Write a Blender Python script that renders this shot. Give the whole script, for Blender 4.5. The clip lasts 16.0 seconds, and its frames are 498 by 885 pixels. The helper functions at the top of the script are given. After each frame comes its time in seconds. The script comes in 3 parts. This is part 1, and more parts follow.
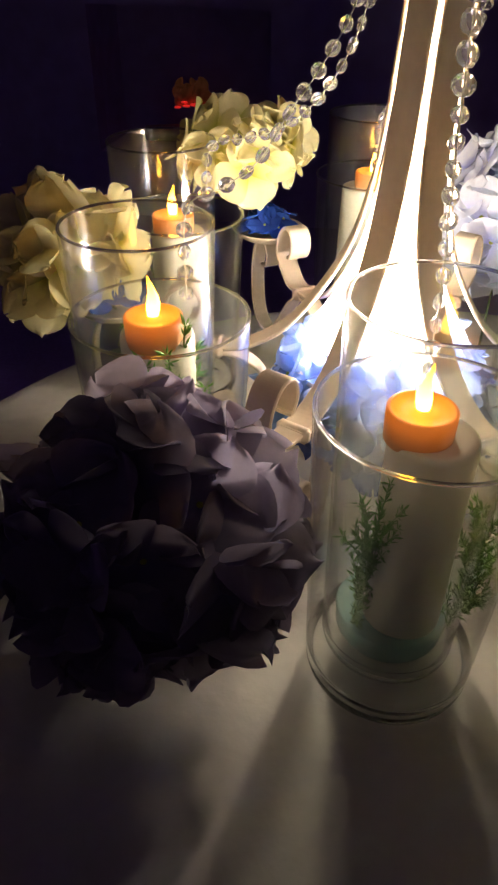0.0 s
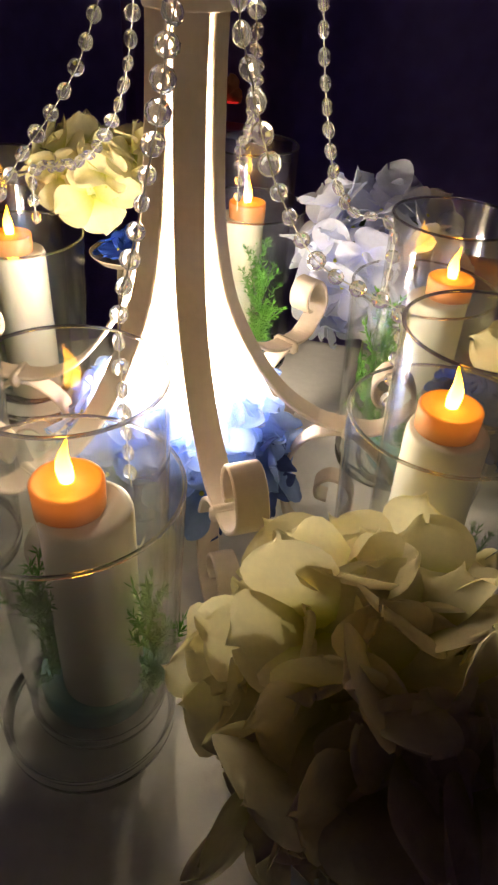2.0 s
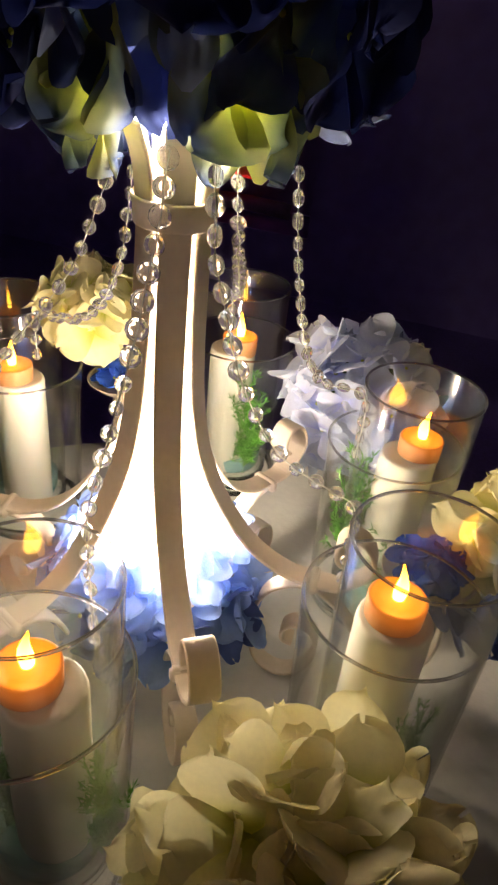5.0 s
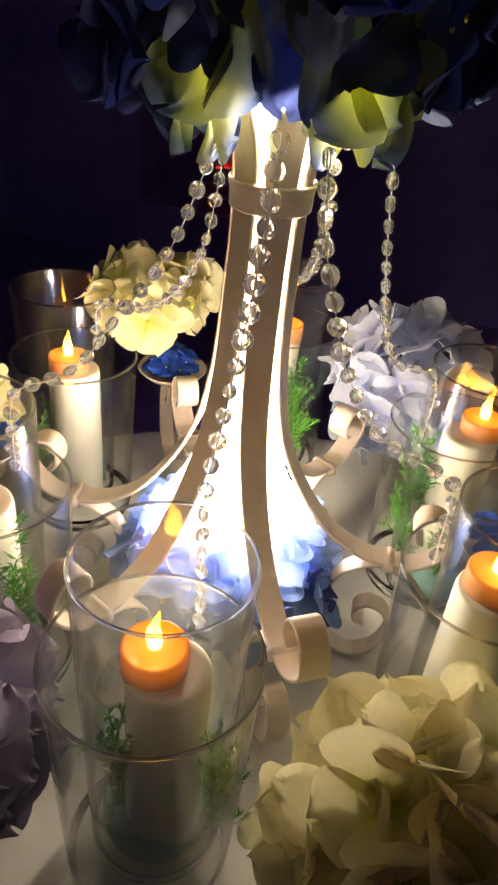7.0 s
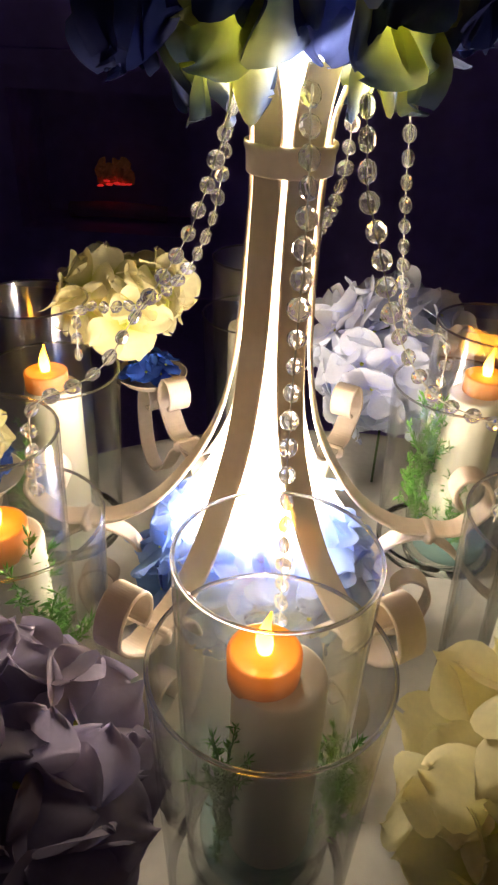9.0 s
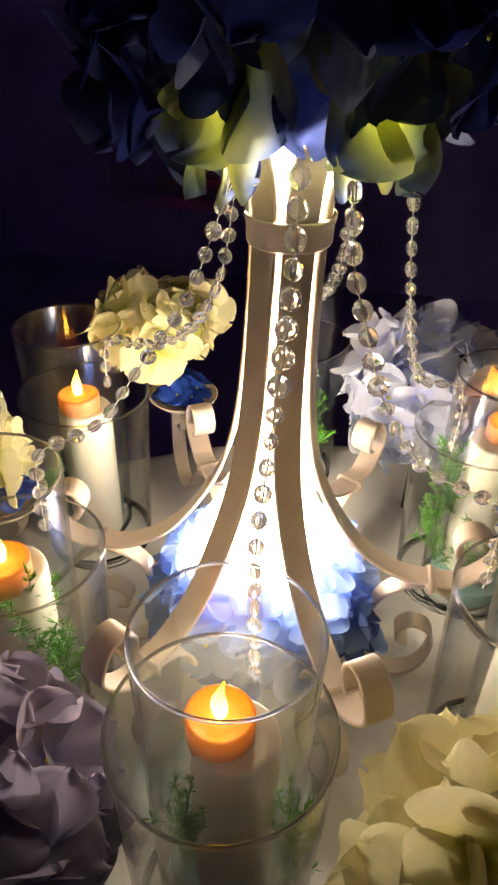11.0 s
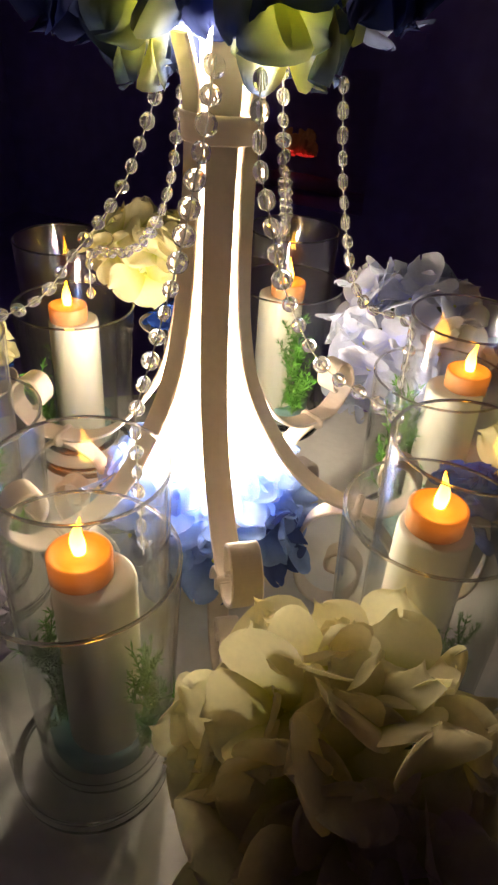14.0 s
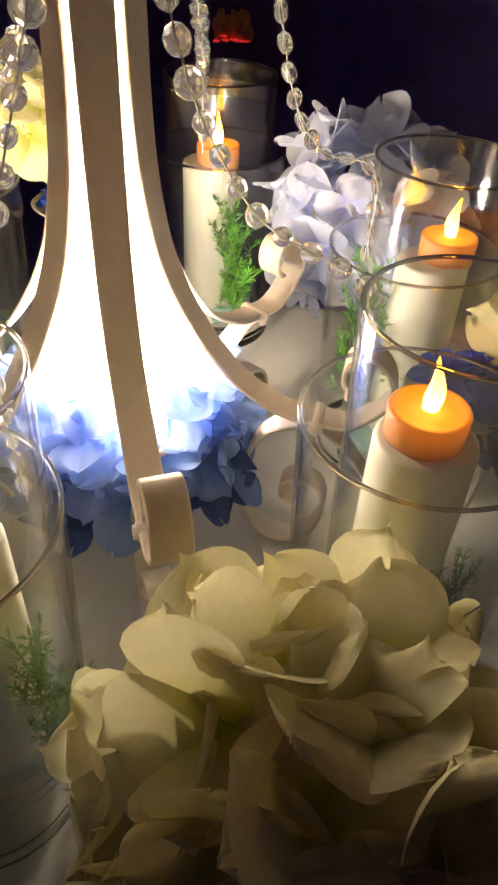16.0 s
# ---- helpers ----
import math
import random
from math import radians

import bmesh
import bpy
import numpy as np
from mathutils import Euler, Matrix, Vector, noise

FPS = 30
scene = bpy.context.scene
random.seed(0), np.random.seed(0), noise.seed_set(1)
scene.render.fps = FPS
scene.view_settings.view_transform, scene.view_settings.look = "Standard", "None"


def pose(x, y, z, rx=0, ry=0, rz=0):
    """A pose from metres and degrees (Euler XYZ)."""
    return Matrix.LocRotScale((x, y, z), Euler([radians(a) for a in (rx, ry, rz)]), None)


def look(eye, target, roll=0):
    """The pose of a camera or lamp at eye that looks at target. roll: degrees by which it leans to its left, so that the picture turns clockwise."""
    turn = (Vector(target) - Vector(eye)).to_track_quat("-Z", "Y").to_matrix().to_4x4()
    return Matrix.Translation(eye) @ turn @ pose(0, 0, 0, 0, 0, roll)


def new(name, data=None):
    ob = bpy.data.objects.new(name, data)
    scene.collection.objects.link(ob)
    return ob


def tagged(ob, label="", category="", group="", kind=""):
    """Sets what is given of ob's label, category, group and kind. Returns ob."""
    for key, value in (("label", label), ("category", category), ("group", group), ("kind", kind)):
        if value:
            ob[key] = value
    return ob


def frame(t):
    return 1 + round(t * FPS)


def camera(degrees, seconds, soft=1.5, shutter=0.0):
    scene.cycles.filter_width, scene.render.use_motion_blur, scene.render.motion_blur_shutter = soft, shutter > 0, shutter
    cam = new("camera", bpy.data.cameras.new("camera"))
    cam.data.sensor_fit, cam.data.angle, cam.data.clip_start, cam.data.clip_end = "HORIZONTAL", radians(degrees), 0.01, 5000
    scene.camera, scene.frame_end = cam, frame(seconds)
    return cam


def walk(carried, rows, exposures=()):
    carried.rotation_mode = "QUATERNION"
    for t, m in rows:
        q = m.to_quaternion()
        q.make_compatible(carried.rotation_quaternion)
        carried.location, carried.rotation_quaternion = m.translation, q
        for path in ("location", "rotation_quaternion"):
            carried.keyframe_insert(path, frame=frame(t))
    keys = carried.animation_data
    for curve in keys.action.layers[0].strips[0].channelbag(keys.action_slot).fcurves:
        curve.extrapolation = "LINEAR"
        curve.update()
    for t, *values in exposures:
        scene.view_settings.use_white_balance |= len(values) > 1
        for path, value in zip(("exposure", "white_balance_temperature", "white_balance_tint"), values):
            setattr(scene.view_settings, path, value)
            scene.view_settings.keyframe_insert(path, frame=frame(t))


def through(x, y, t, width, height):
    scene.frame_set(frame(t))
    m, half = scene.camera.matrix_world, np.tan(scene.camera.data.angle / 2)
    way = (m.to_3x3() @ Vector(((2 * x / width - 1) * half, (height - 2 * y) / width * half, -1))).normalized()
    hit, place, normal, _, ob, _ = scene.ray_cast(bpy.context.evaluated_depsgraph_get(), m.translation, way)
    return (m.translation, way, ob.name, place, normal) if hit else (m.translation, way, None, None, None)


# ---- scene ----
cam = camera(39.1, 16.0, soft=2.3)
# seconds, eye, target, roll
PATH = [
    (0, (-0.0181, -0.5617, 0.4085), (-0.1616, 0.2362, -0.1770), 0.74),
    (0.5, (0.0123, -0.5497, 0.4005), (-0.1647, 0.2278, -0.2029), 4.58),
    (1, (0.0724, -0.5174, 0.4141), (-0.1173, 0.2661, -0.1776), 3.93),
    (1.5, (0.1355, -0.5052, 0.4332), (-0.0543, 0.2966, -0.1334), 3.27),
    (2, (0.1857, -0.4724, 0.4412), (-0.0139, 0.3060, -0.1540), 3.81),
    (2.5, (0.2221, -0.4481, 0.4496), (0.0022, 0.3237, -0.1470), 3.89),
    (3, (0.2336, -0.4312, 0.4841), (0.0194, 0.3637, -0.0834), 5.99),
    (3.5, (0.2249, -0.4258, 0.5127), (-0.0061, 0.3787, -0.0344), 6.31),
    (6, (0.1719, -0.4678, 0.5370), (-0.0531, 0.3425, -0.0041), 6.59),
    (6.5, (0.1476, -0.4791, 0.5372), (-0.0758, 0.3320, -0.0034), 6.88),
    (7, (0.1268, -0.4763, 0.5248), (-0.0715, 0.3365, -0.0229), 6.11),
    (7.5, (0.0800, -0.4661, 0.5109), (-0.0735, 0.3558, -0.0376), 6.23),
    (8, (0.0339, -0.4652, 0.5004), (-0.0694, 0.3792, -0.0254), 5.58),
    (10.5, (0.0250, -0.5039, 0.4750), (-0.0750, 0.3413, -0.0501), -1.33),
    (11, (0.0846, -0.4510, 0.5464), (-0.0950, 0.3559, -0.0163), 1.48),
    (11.5, (0.1263, -0.4233, 0.5509), (-0.0905, 0.3794, -0.0047), 4.95),
    (12, (0.1817, -0.4280, 0.5395), (-0.0891, 0.3546, -0.0211), 3.57),
    (12.5, (0.2046, -0.4511, 0.5345), (-0.0721, 0.3250, -0.0323), 4.43),
    (13, (0.2206, -0.4680, 0.5406), (-0.0586, 0.3100, -0.0222), 4.63),
    (13.5, (0.2170, -0.4807, 0.5286), (-0.0771, 0.2957, -0.0288), 4.46),
    (14, (0.2254, -0.4760, 0.4968), (-0.0701, 0.2983, -0.0627), 3.98),
    (14.5, (0.2246, -0.4593, 0.4701), (-0.0734, 0.2928, -0.1177), 3.71),
    (15, (0.2315, -0.4468, 0.4346), (-0.0153, 0.3123, -0.1678), 3.85),
    (15.5, (0.2158, -0.4127, 0.4170), (-0.0057, 0.3402, -0.2028), 3.42),
    (16, (0.2067, -0.3676, 0.4071), (-0.0038, 0.3660, -0.2391), 3.36),
]
walk(cam, [(t, look(eye, target, roll)) for t, eye, target, roll in PATH], ((0, 0.12), (0.5, 0.2), (1.5, 0.0), (16, 0.0)))

# ---- light ----
world = bpy.data.worlds.new("night")
scene.world = world
world.use_nodes = True
world.node_tree.nodes["Background"].inputs["Color"].default_value = (0.30, 0.22, 0.75, 1)
world.node_tree.nodes["Background"].inputs["Strength"].default_value = 0.008
scene.view_settings.exposure = 0.0
scene.cycles.max_bounces, scene.cycles.transmission_bounces, scene.cycles.transparent_max_bounces = 20, 16, 40

LEAN = 0.026              # the stand leans a little, metres a metre
LED_WATTS = 2.9         # each lamp of the light string inside the stand
for z, w, r, az in ((0.140, 0.90, 0.030, -55), (0.140, 1.10, 0.030, 65), (0.140, 1.05, 0.030, 185), (0.20, 0.30, 0.008, -55), (0.22, 0.46, 0.008, 125), (0.28, 0.40, 0, 0), (0.35, 0.38, 0, 0), (0.464, 1.45, 0, 0)):
    lamp = bpy.data.lights.new("string_light", "POINT")
    lamp.energy, lamp.color, lamp.shadow_soft_size = LED_WATTS * w, (1.0, 0.838, 0.625), 0.014 if z > 0.4 else 0.010
    new("string_light", lamp).location = (LEAN * (z - 0.11) + r * math.cos(radians(az)), r * math.sin(radians(az)), z)


# ---- materials ----
def material(name, color, rough=0.5, metal=0.0, vary=0.12, grain=60.0, bump=0.15, spread=0.0):
    """A principled surface with variation at two scales, and by object."""
    m = bpy.data.materials.new(name)
    m.use_nodes = True
    n, l = m.node_tree.nodes, m.node_tree.links
    b = n["Principled BSDF"]
    b.inputs["Roughness"].default_value, b.inputs["Metallic"].default_value = rough, metal
    co = n.new("ShaderNodeTexCoord")
    big, fine = n.new("ShaderNodeTexNoise"), n.new("ShaderNodeTexNoise")
    big.inputs["Scale"].default_value, fine.inputs["Scale"].default_value = grain / 6, grain * 4
    for t in (big, fine):
        t.inputs["Detail"].default_value = 4
        l.new(co.outputs["Object"], t.inputs["Vector"])
    add = n.new("ShaderNodeMath")
    add.operation = "ADD"
    l.new(big.outputs["Fac"], add.inputs[0])
    l.new(fine.outputs["Fac"], add.inputs[1])
    ramp = n.new("ShaderNodeMapRange")
    ramp.inputs["From Min"].default_value, ramp.inputs["From Max"].default_value = 0.6, 1.4
    ramp.inputs["To Min"].default_value, ramp.inputs["To Max"].default_value = 1 - vary, 1 + vary
    l.new(add.outputs[0], ramp.inputs["Value"])
    hsv = n.new("ShaderNodeHueSaturation")
    hsv.inputs["Color"].default_value = (*color, 1)
    if spread:
        info, r2, mul = n.new("ShaderNodeObjectInfo"), n.new("ShaderNodeMapRange"), n.new("ShaderNodeMath")
        r2.inputs["To Min"].default_value, r2.inputs["To Max"].default_value = 1 - spread, 1 + spread
        mul.operation = "MULTIPLY"
        l.new(info.outputs["Random"], r2.inputs["Value"])
        l.new(r2.outputs[0], mul.inputs[0])
        l.new(ramp.outputs[0], mul.inputs[1])
        l.new(mul.outputs[0], hsv.inputs["Value"])
    else:
        l.new(ramp.outputs[0], hsv.inputs["Value"])
    l.new(hsv.outputs[0], b.inputs["Base Color"])
    bp = n.new("ShaderNodeBump")
    bp.inputs["Strength"].default_value, bp.inputs["Distance"].default_value = bump, 0.001
    l.new(fine.outputs["Fac"], bp.inputs["Height"])
    l.new(bp.outputs[0], b.inputs["Normal"])
    return m


def petal_material(name, heart, tip, edge=0.5, through=0.42):
    """Silk petals: colour from the heart to the tip, light shining through."""
    m = material(name, tip, 0.75, 0, 0.07, 60, 0.12, 0.10)
    n, l = m.node_tree.nodes, m.node_tree.links
    b = n["Principled BSDF"]
    hsv = [x for x in n if x.bl_idname == "ShaderNodeHueSaturation"][0]
    at = n.new("ShaderNodeAttribute")
    at.attribute_name = "along"
    mix = n.new("ShaderNodeMix")
    mix.data_type = "RGBA"
    mix.inputs["A"].default_value, mix.inputs["B"].default_value = (*heart, 1), (*tip, 1)
    r = n.new("ShaderNodeMapRange")
    r.inputs["From Min"].default_value, r.inputs["From Max"].default_value = 0.1, edge
    l.new(at.outputs["Fac"], r.inputs["Value"])
    l.new(r.outputs[0], mix.inputs["Factor"])
    l.new(mix.outputs["Result"], hsv.inputs["Color"])
    tr, sh = n.new("ShaderNodeBsdfTranslucent"), n.new("ShaderNodeMixShader")
    l.new(hsv.outputs[0], tr.inputs["Color"])
    b.inputs["Specular IOR Level"].default_value = 0.15
    sh.inputs[0].default_value = through
    out = n["Material Output"]
    l.new(b.outputs[0], sh.inputs[1])
    l.new(tr.outputs[0], sh.inputs[2])
    l.new(sh.outputs[0], out.inputs["Surface"])
    return m


def glass_material(name, color=(1, 1, 1), ior=1.45, rough=0.0):
    m = bpy.data.materials.new(name)
    m.use_nodes = True
    n, l = m.node_tree.nodes, m.node_tree.links
    b = n["Principled BSDF"]
    b.inputs["Base Color"].default_value = (*color, 1)
    b.inputs["Transmission Weight"].default_value, b.inputs["IOR"].default_value = 1.0, ior
    t = n.new("ShaderNodeTexNoise")
    t.inputs["Scale"].default_value = 30
    r = n.new("ShaderNodeMapRange")
    r.inputs["To Min"].default_value, r.inputs["To Max"].default_value = rough, rough + 0.02
    l.new(t.outputs["Fac"], r.inputs["Value"])
    l.new(r.outputs[0], b.inputs["Roughness"])
    return m


def thin_glass(name):
    """Clear glass walls: light passes, reflections grow towards grazing angles."""
    m = bpy.data.materials.new(name)
    m.use_nodes = True
    n, l = m.node_tree.nodes, m.node_tree.links
    lw, pw, ma, mix, gl, tp = (n.new("ShaderNode" + k) for k in ("LayerWeight", "Math", "Math", "MixShader", "BsdfGlossy", "BsdfTransparent"))
    tex, bp = n.new("ShaderNodeTexNoise"), n.new("ShaderNodeBump")
    co, drawn = n.new("ShaderNodeTexCoord"), n.new("ShaderNodeMapping")
    drawn.inputs["Scale"].default_value = (1, 1, 0.07)
    l.new(co.outputs["Object"], drawn.inputs["Vector"])
    l.new(drawn.outputs[0], tex.inputs["Vector"])
    tex.inputs["Scale"].default_value = 70
    bp.inputs["Strength"].default_value, bp.inputs["Distance"].default_value = 0.07, 0.002
    l.new(tex.outputs["Fac"], bp.inputs["Height"])
    l.new(bp.outputs[0], gl.inputs["Normal"])
    pw.operation, ma.operation = "POWER", "MULTIPLY_ADD"
    pw.inputs[1].default_value = 4.0
    ma.inputs[1].default_value, ma.inputs[2].default_value = 0.85, 0.048
    l.new(lw.outputs["Facing"], pw.inputs[0])
    l.new(pw.outputs[0], ma.inputs[0])
    l.new(ma.outputs[0], mix.inputs[0])
    gl.inputs["Roughness"].default_value = 0.006
    tp.inputs["Color"].default_value = (0.985, 0.99, 0.985, 1)
    l.new(tp.outputs[0], mix.inputs[1])
    l.new(gl.outputs[0], mix.inputs[2])
    # A faint milky haze stands in for soft reflections within the glass.
    haze, veil = n.new("ShaderNodeBsdfTranslucent"), n.new("ShaderNodeMixShader")
    haze.inputs["Color"].default_value = (0.9, 0.92, 0.92, 1)
    haze_share = n.new("ShaderNodeMapRange")
    haze_share.inputs["From Min"].default_value, haze_share.inputs["From Max"].default_value = 0.35, 0.75
    haze_share.inputs["To Min"].default_value, haze_share.inputs["To Max"].default_value = 0.002, 0.012
    l.new(tex.outputs["Fac"], haze_share.inputs["Value"])
    l.new(haze_share.outputs[0], veil.inputs[0])
    l.new(mix.outputs[0], veil.inputs[1])
    l.new(haze.outputs[0], veil.inputs[2])
    l.new(veil.outputs[0], n["Material Output"].inputs["Surface"])
    return m


def crystal_material(name):
    """Moulded acrylic: clear, with a little milky scatter standing in for refracted light."""
    m = glass_material(name, (1, 1, 1), 1.49)
    n, l = m.node_tree.nodes, m.node_tree.links
    tr, df, a, b = (n.new("ShaderNode" + k) for k in ("BsdfTranslucent", "BsdfDiffuse", "MixShader", "MixShader"))
    for x in (tr, df):
        x.inputs["Color"].default_value = (0.95, 0.93, 0.90, 1)
    a.inputs[0].default_value, b.inputs[0].default_value = 0.5, 0.10
    l.new(tr.outputs[0], a.inputs[1])
    l.new(df.outputs[0], a.inputs[2])
    l.new(n["Principled BSDF"].outputs[0], b.inputs[1])
    l.new(a.outputs[0], b.inputs[2])
    l.new(b.outputs[0], n["Material Output"].inputs["Surface"])
    return m


def glow_material(name, low, high, strength, z0, z1):
    """A light-emitting body whose colour runs from low to high over local height."""
    m = bpy.data.materials.new(name)
    m.use_nodes = True
    n, l = m.node_tree.nodes, m.node_tree.links
    b = n["Principled BSDF"]
    co, sep, r, mix = (n.new("ShaderNode" + k) for k in ("TexCoord", "SeparateXYZ", "MapRange", "Mix"))
    mix.data_type = "RGBA"
    mix.inputs["A"].default_value, mix.inputs["B"].default_value = (*low, 1), (*high, 1)
    r.inputs["From Min"].default_value, r.inputs["From Max"].default_value = z0, z1
    l.new(co.outputs["Object"], sep.inputs[0])
    l.new(sep.outputs["Z"], r.inputs["Value"])
    l.new(r.outputs[0], mix.inputs["Factor"])
    l.new(mix.outputs["Result"], b.inputs["Emission Color"])
    l.new(mix.outputs["Result"], b.inputs["Base Color"])
    b.inputs["Emission Strength"].default_value = strength
    b.inputs["Roughness"].default_value = 0.5
    return m


WHITE_PAINT = material("cream_white_paint", (0.66, 0.555, 0.455), 0.42, 0, 0.07, 40, 0.2)
CLOTH = material("white_tablecloth", (0.65, 0.625, 0.585), 0.9, 0, 0.06, 25, 0.5)
GLASS = glass_material("clear_glass", (0.97, 0.99, 0.98))
# Rims tinted darker: the dark room refracted in them is put into colour.
RIM_GLASS = glass_material("dark_tinted_rim", (0.66, 0.65, 0.62))
CRYSTAL = crystal_material("crystal_acrylic")
GLASS_WALL = thin_glass("clear_glass_wall")
WAX = material("ivory_wax", (0.80, 0.76, 0.66), 0.55, 0, 0.05, 30, 0.1)
WAX.node_tree.nodes["Principled BSDF"].inputs["Subsurface Weight"].default_value = 0.08
WAX.node_tree.nodes["Principled BSDF"].inputs["Subsurface Radius"].default_value = (0.012, 0.007, 0.004)


def tealight_material():
    """Orange plastic lit from within, painted as emission: brightest beside the flame, dim towards the foot."""
    m = bpy.data.materials.new("lit_tealight_plastic")
    m.use_nodes = True
    n, l = m.node_tree.nodes, m.node_tree.links
    b = n["Principled BSDF"]
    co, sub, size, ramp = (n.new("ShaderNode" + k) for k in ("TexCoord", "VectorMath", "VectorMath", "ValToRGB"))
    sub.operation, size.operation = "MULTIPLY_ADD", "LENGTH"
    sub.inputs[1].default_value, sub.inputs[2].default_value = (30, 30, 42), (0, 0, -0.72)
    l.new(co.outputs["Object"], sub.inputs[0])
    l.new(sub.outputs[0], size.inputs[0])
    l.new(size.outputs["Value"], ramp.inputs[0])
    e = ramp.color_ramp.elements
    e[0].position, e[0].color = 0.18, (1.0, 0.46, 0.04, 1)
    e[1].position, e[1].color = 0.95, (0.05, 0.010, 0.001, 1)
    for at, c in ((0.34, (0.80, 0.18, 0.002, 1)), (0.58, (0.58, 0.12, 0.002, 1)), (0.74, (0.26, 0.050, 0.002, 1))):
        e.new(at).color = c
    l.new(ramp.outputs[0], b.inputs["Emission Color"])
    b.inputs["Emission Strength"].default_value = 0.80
    b.inputs["Base Color"].default_value = (0.55, 0.27, 0.12, 1)
    b.inputs["Roughness"].default_value, b.inputs["Specular IOR Level"].default_value = 0.45, 0.2
    return m


TEALIGHT = tealight_material()
FLAME = glow_material("flame_tip_lamp", (1.0, 0.52, 0.055), (0.75, 0.20, 0.001), 24.0, 0.003, 0.026)
FERN = material("fern_green", (0.12, 0.34, 0.04), 0.6, 0, 0.3, 90, 0.2, 0.2)
GEL = material("aqua_gel", (0.46, 0.80, 0.80), 0.25, 0, 0.15, 40, 0.3)
GEL.node_tree.nodes["Principled BSDF"].inputs["Transmission Weight"].default_value = 0.5
BULB = glow_material("led_bulb", (1.0, 0.95, 0.85), (1.0, 0.95, 0.85), 40.0, -1, 1)
FOAM = material("green_floral_foam", (0.05, 0.09, 0.03), 0.9, 0, 0.3, 60, 0.6)
CREAM_PETAL = petal_material("cream_petal", (0.60, 0.62, 0.12), (0.88, 0.82, 0.51), 0.5)
LILAC_PETAL = petal_material("lilac_petal", (0.60, 0.64, 0.95), (0.78, 0.82, 0.96), 0.45, 0.5)
PLUM_PETAL = petal_material("dusky_lilac_petal", (0.28, 0.27, 0.44), (0.33, 0.29, 0.40), 0.5, 0.42)
BLUE_PETAL = petal_material("blue_petal", (0.18, 0.29, 0.62), (0.30, 0.42, 0.75), 0.7, 0.58)
DARKENED_BLUE_PETAL = petal_material("darkened_blue_petal", (0.06, 0.09, 0.27), (0.09, 0.13, 0.36), 0.7)
ROYAL_PETAL = petal_material("royal_blue_petal", (0.03, 0.08, 0.50), (0.04, 0.12, 0.62), 0.7)
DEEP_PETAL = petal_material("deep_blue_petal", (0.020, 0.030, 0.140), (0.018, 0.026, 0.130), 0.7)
SKY_PETAL = petal_material("lit_pale_blue_petal", (0.34, 0.39, 0.63), (0.29, 0.35, 0.63), 0.8)
# Lime hearts: the lamp's yellow glow near the neck is put into their colour.
NAVY_PETAL = petal_material("navy_petal_with_lime_heart", (0.20, 0.21, 0.14), (0.034, 0.048, 0.16), 0.40, 0.36)
LIME_PETAL = petal_material("lime_petal", (0.64, 0.66, 0.13), (0.060, 0.085, 0.19), 0.95, 0.6)
THREAD = material("clear_thread", (0.75, 0.73, 0.68), 0.4)
DARK_WALL = material("dark_painted_wall", (0.44, 0.33, 0.80), 0.9, 0, 0.15, 3, 0.2)
DARK_FLOOR = material("dark_carpet", (0.36, 0.27, 0.64), 0.95, 0, 0.2, 20, 0.5)
LOG = material("charred_log", (0.34, 0.24, 0.40), 0.9, 0, 0.3, 40, 0.6)
STONE = material("dark_fire_surround", (0.04, 0.035, 0.033), 0.7, 0, 0.25, 8, 0.4)

tulle = bpy.data.materials.new("white_tulle")
tulle.use_nodes = True
n, l = tulle.node_tree.nodes, tulle.node_tree.links
tl, tp, ms = n.new("ShaderNodeBsdfTranslucent"), n.new("ShaderNodeBsdfTransparent"), n.new("ShaderNodeMixShader")
weave = n.new("ShaderNodeTexNoise")
weave.inputs["Scale"].default_value = 90
rr = n.new("ShaderNodeMapRange")
rr.inputs["To Min"].default_value, rr.inputs["To Max"].default_value = 0.20, 0.52
l.new(weave.outputs["Fac"], rr.inputs["Value"])
l.new(rr.outputs[0], ms.inputs[0])
tl.inputs["Color"].default_value = (0.9, 0.88, 0.85, 1)
l.new(tp.outputs[0], ms.inputs[1])
l.new(tl.outputs[0], ms.inputs[2])
l.new(ms.outputs[0], n["Material Output"].inputs["Surface"])


# ---- helpers for shapes ----
def mesh_of(bm, name, mat, smooth=True):
    me = bpy.data.meshes.new(name)
    bmesh.ops.recalc_face_normals(bm, faces=bm.faces[:])
    bm.to_mesh(me)
    bm.free()
    me.materials.append(mat)
    if smooth:
        me.polygons.foreach_set("use_smooth", [True] * len(me.polygons))
    return me


def part(name, me, parent=None, at=None, label=""):
    ob = new(name, me)
    if parent is not None:
        ob.parent = parent
    if at is not None:
        ob.matrix_basis = at
    return tagged(ob, label)


def thing(name, label, category, group="", at=None, me=None, kind=""):
    ob = new(name, me)
    if at is not None:
        ob.matrix_basis = at
    return tagged(ob, label, category, group, kind)


def spline(points, per=8):
    """A smooth line through points."""
    p = [Vector(q) for q in points]
    p = [2 * p[0] - p[1], *p, 2 * p[-1] - p[-2]]
    out = []
    for i in range(1, len(p) - 2):
        for k in range(per):
            t = k / per
            a, b, c, d = p[i - 1:i + 3]
            out.append(0.5 * (2 * b + (c - a) * t + (2 * a - 5 * b + 4 * c - d) * t * t + (3 * b - a - 3 * c + d) * t ** 3))
    return [*out, p[-2]]


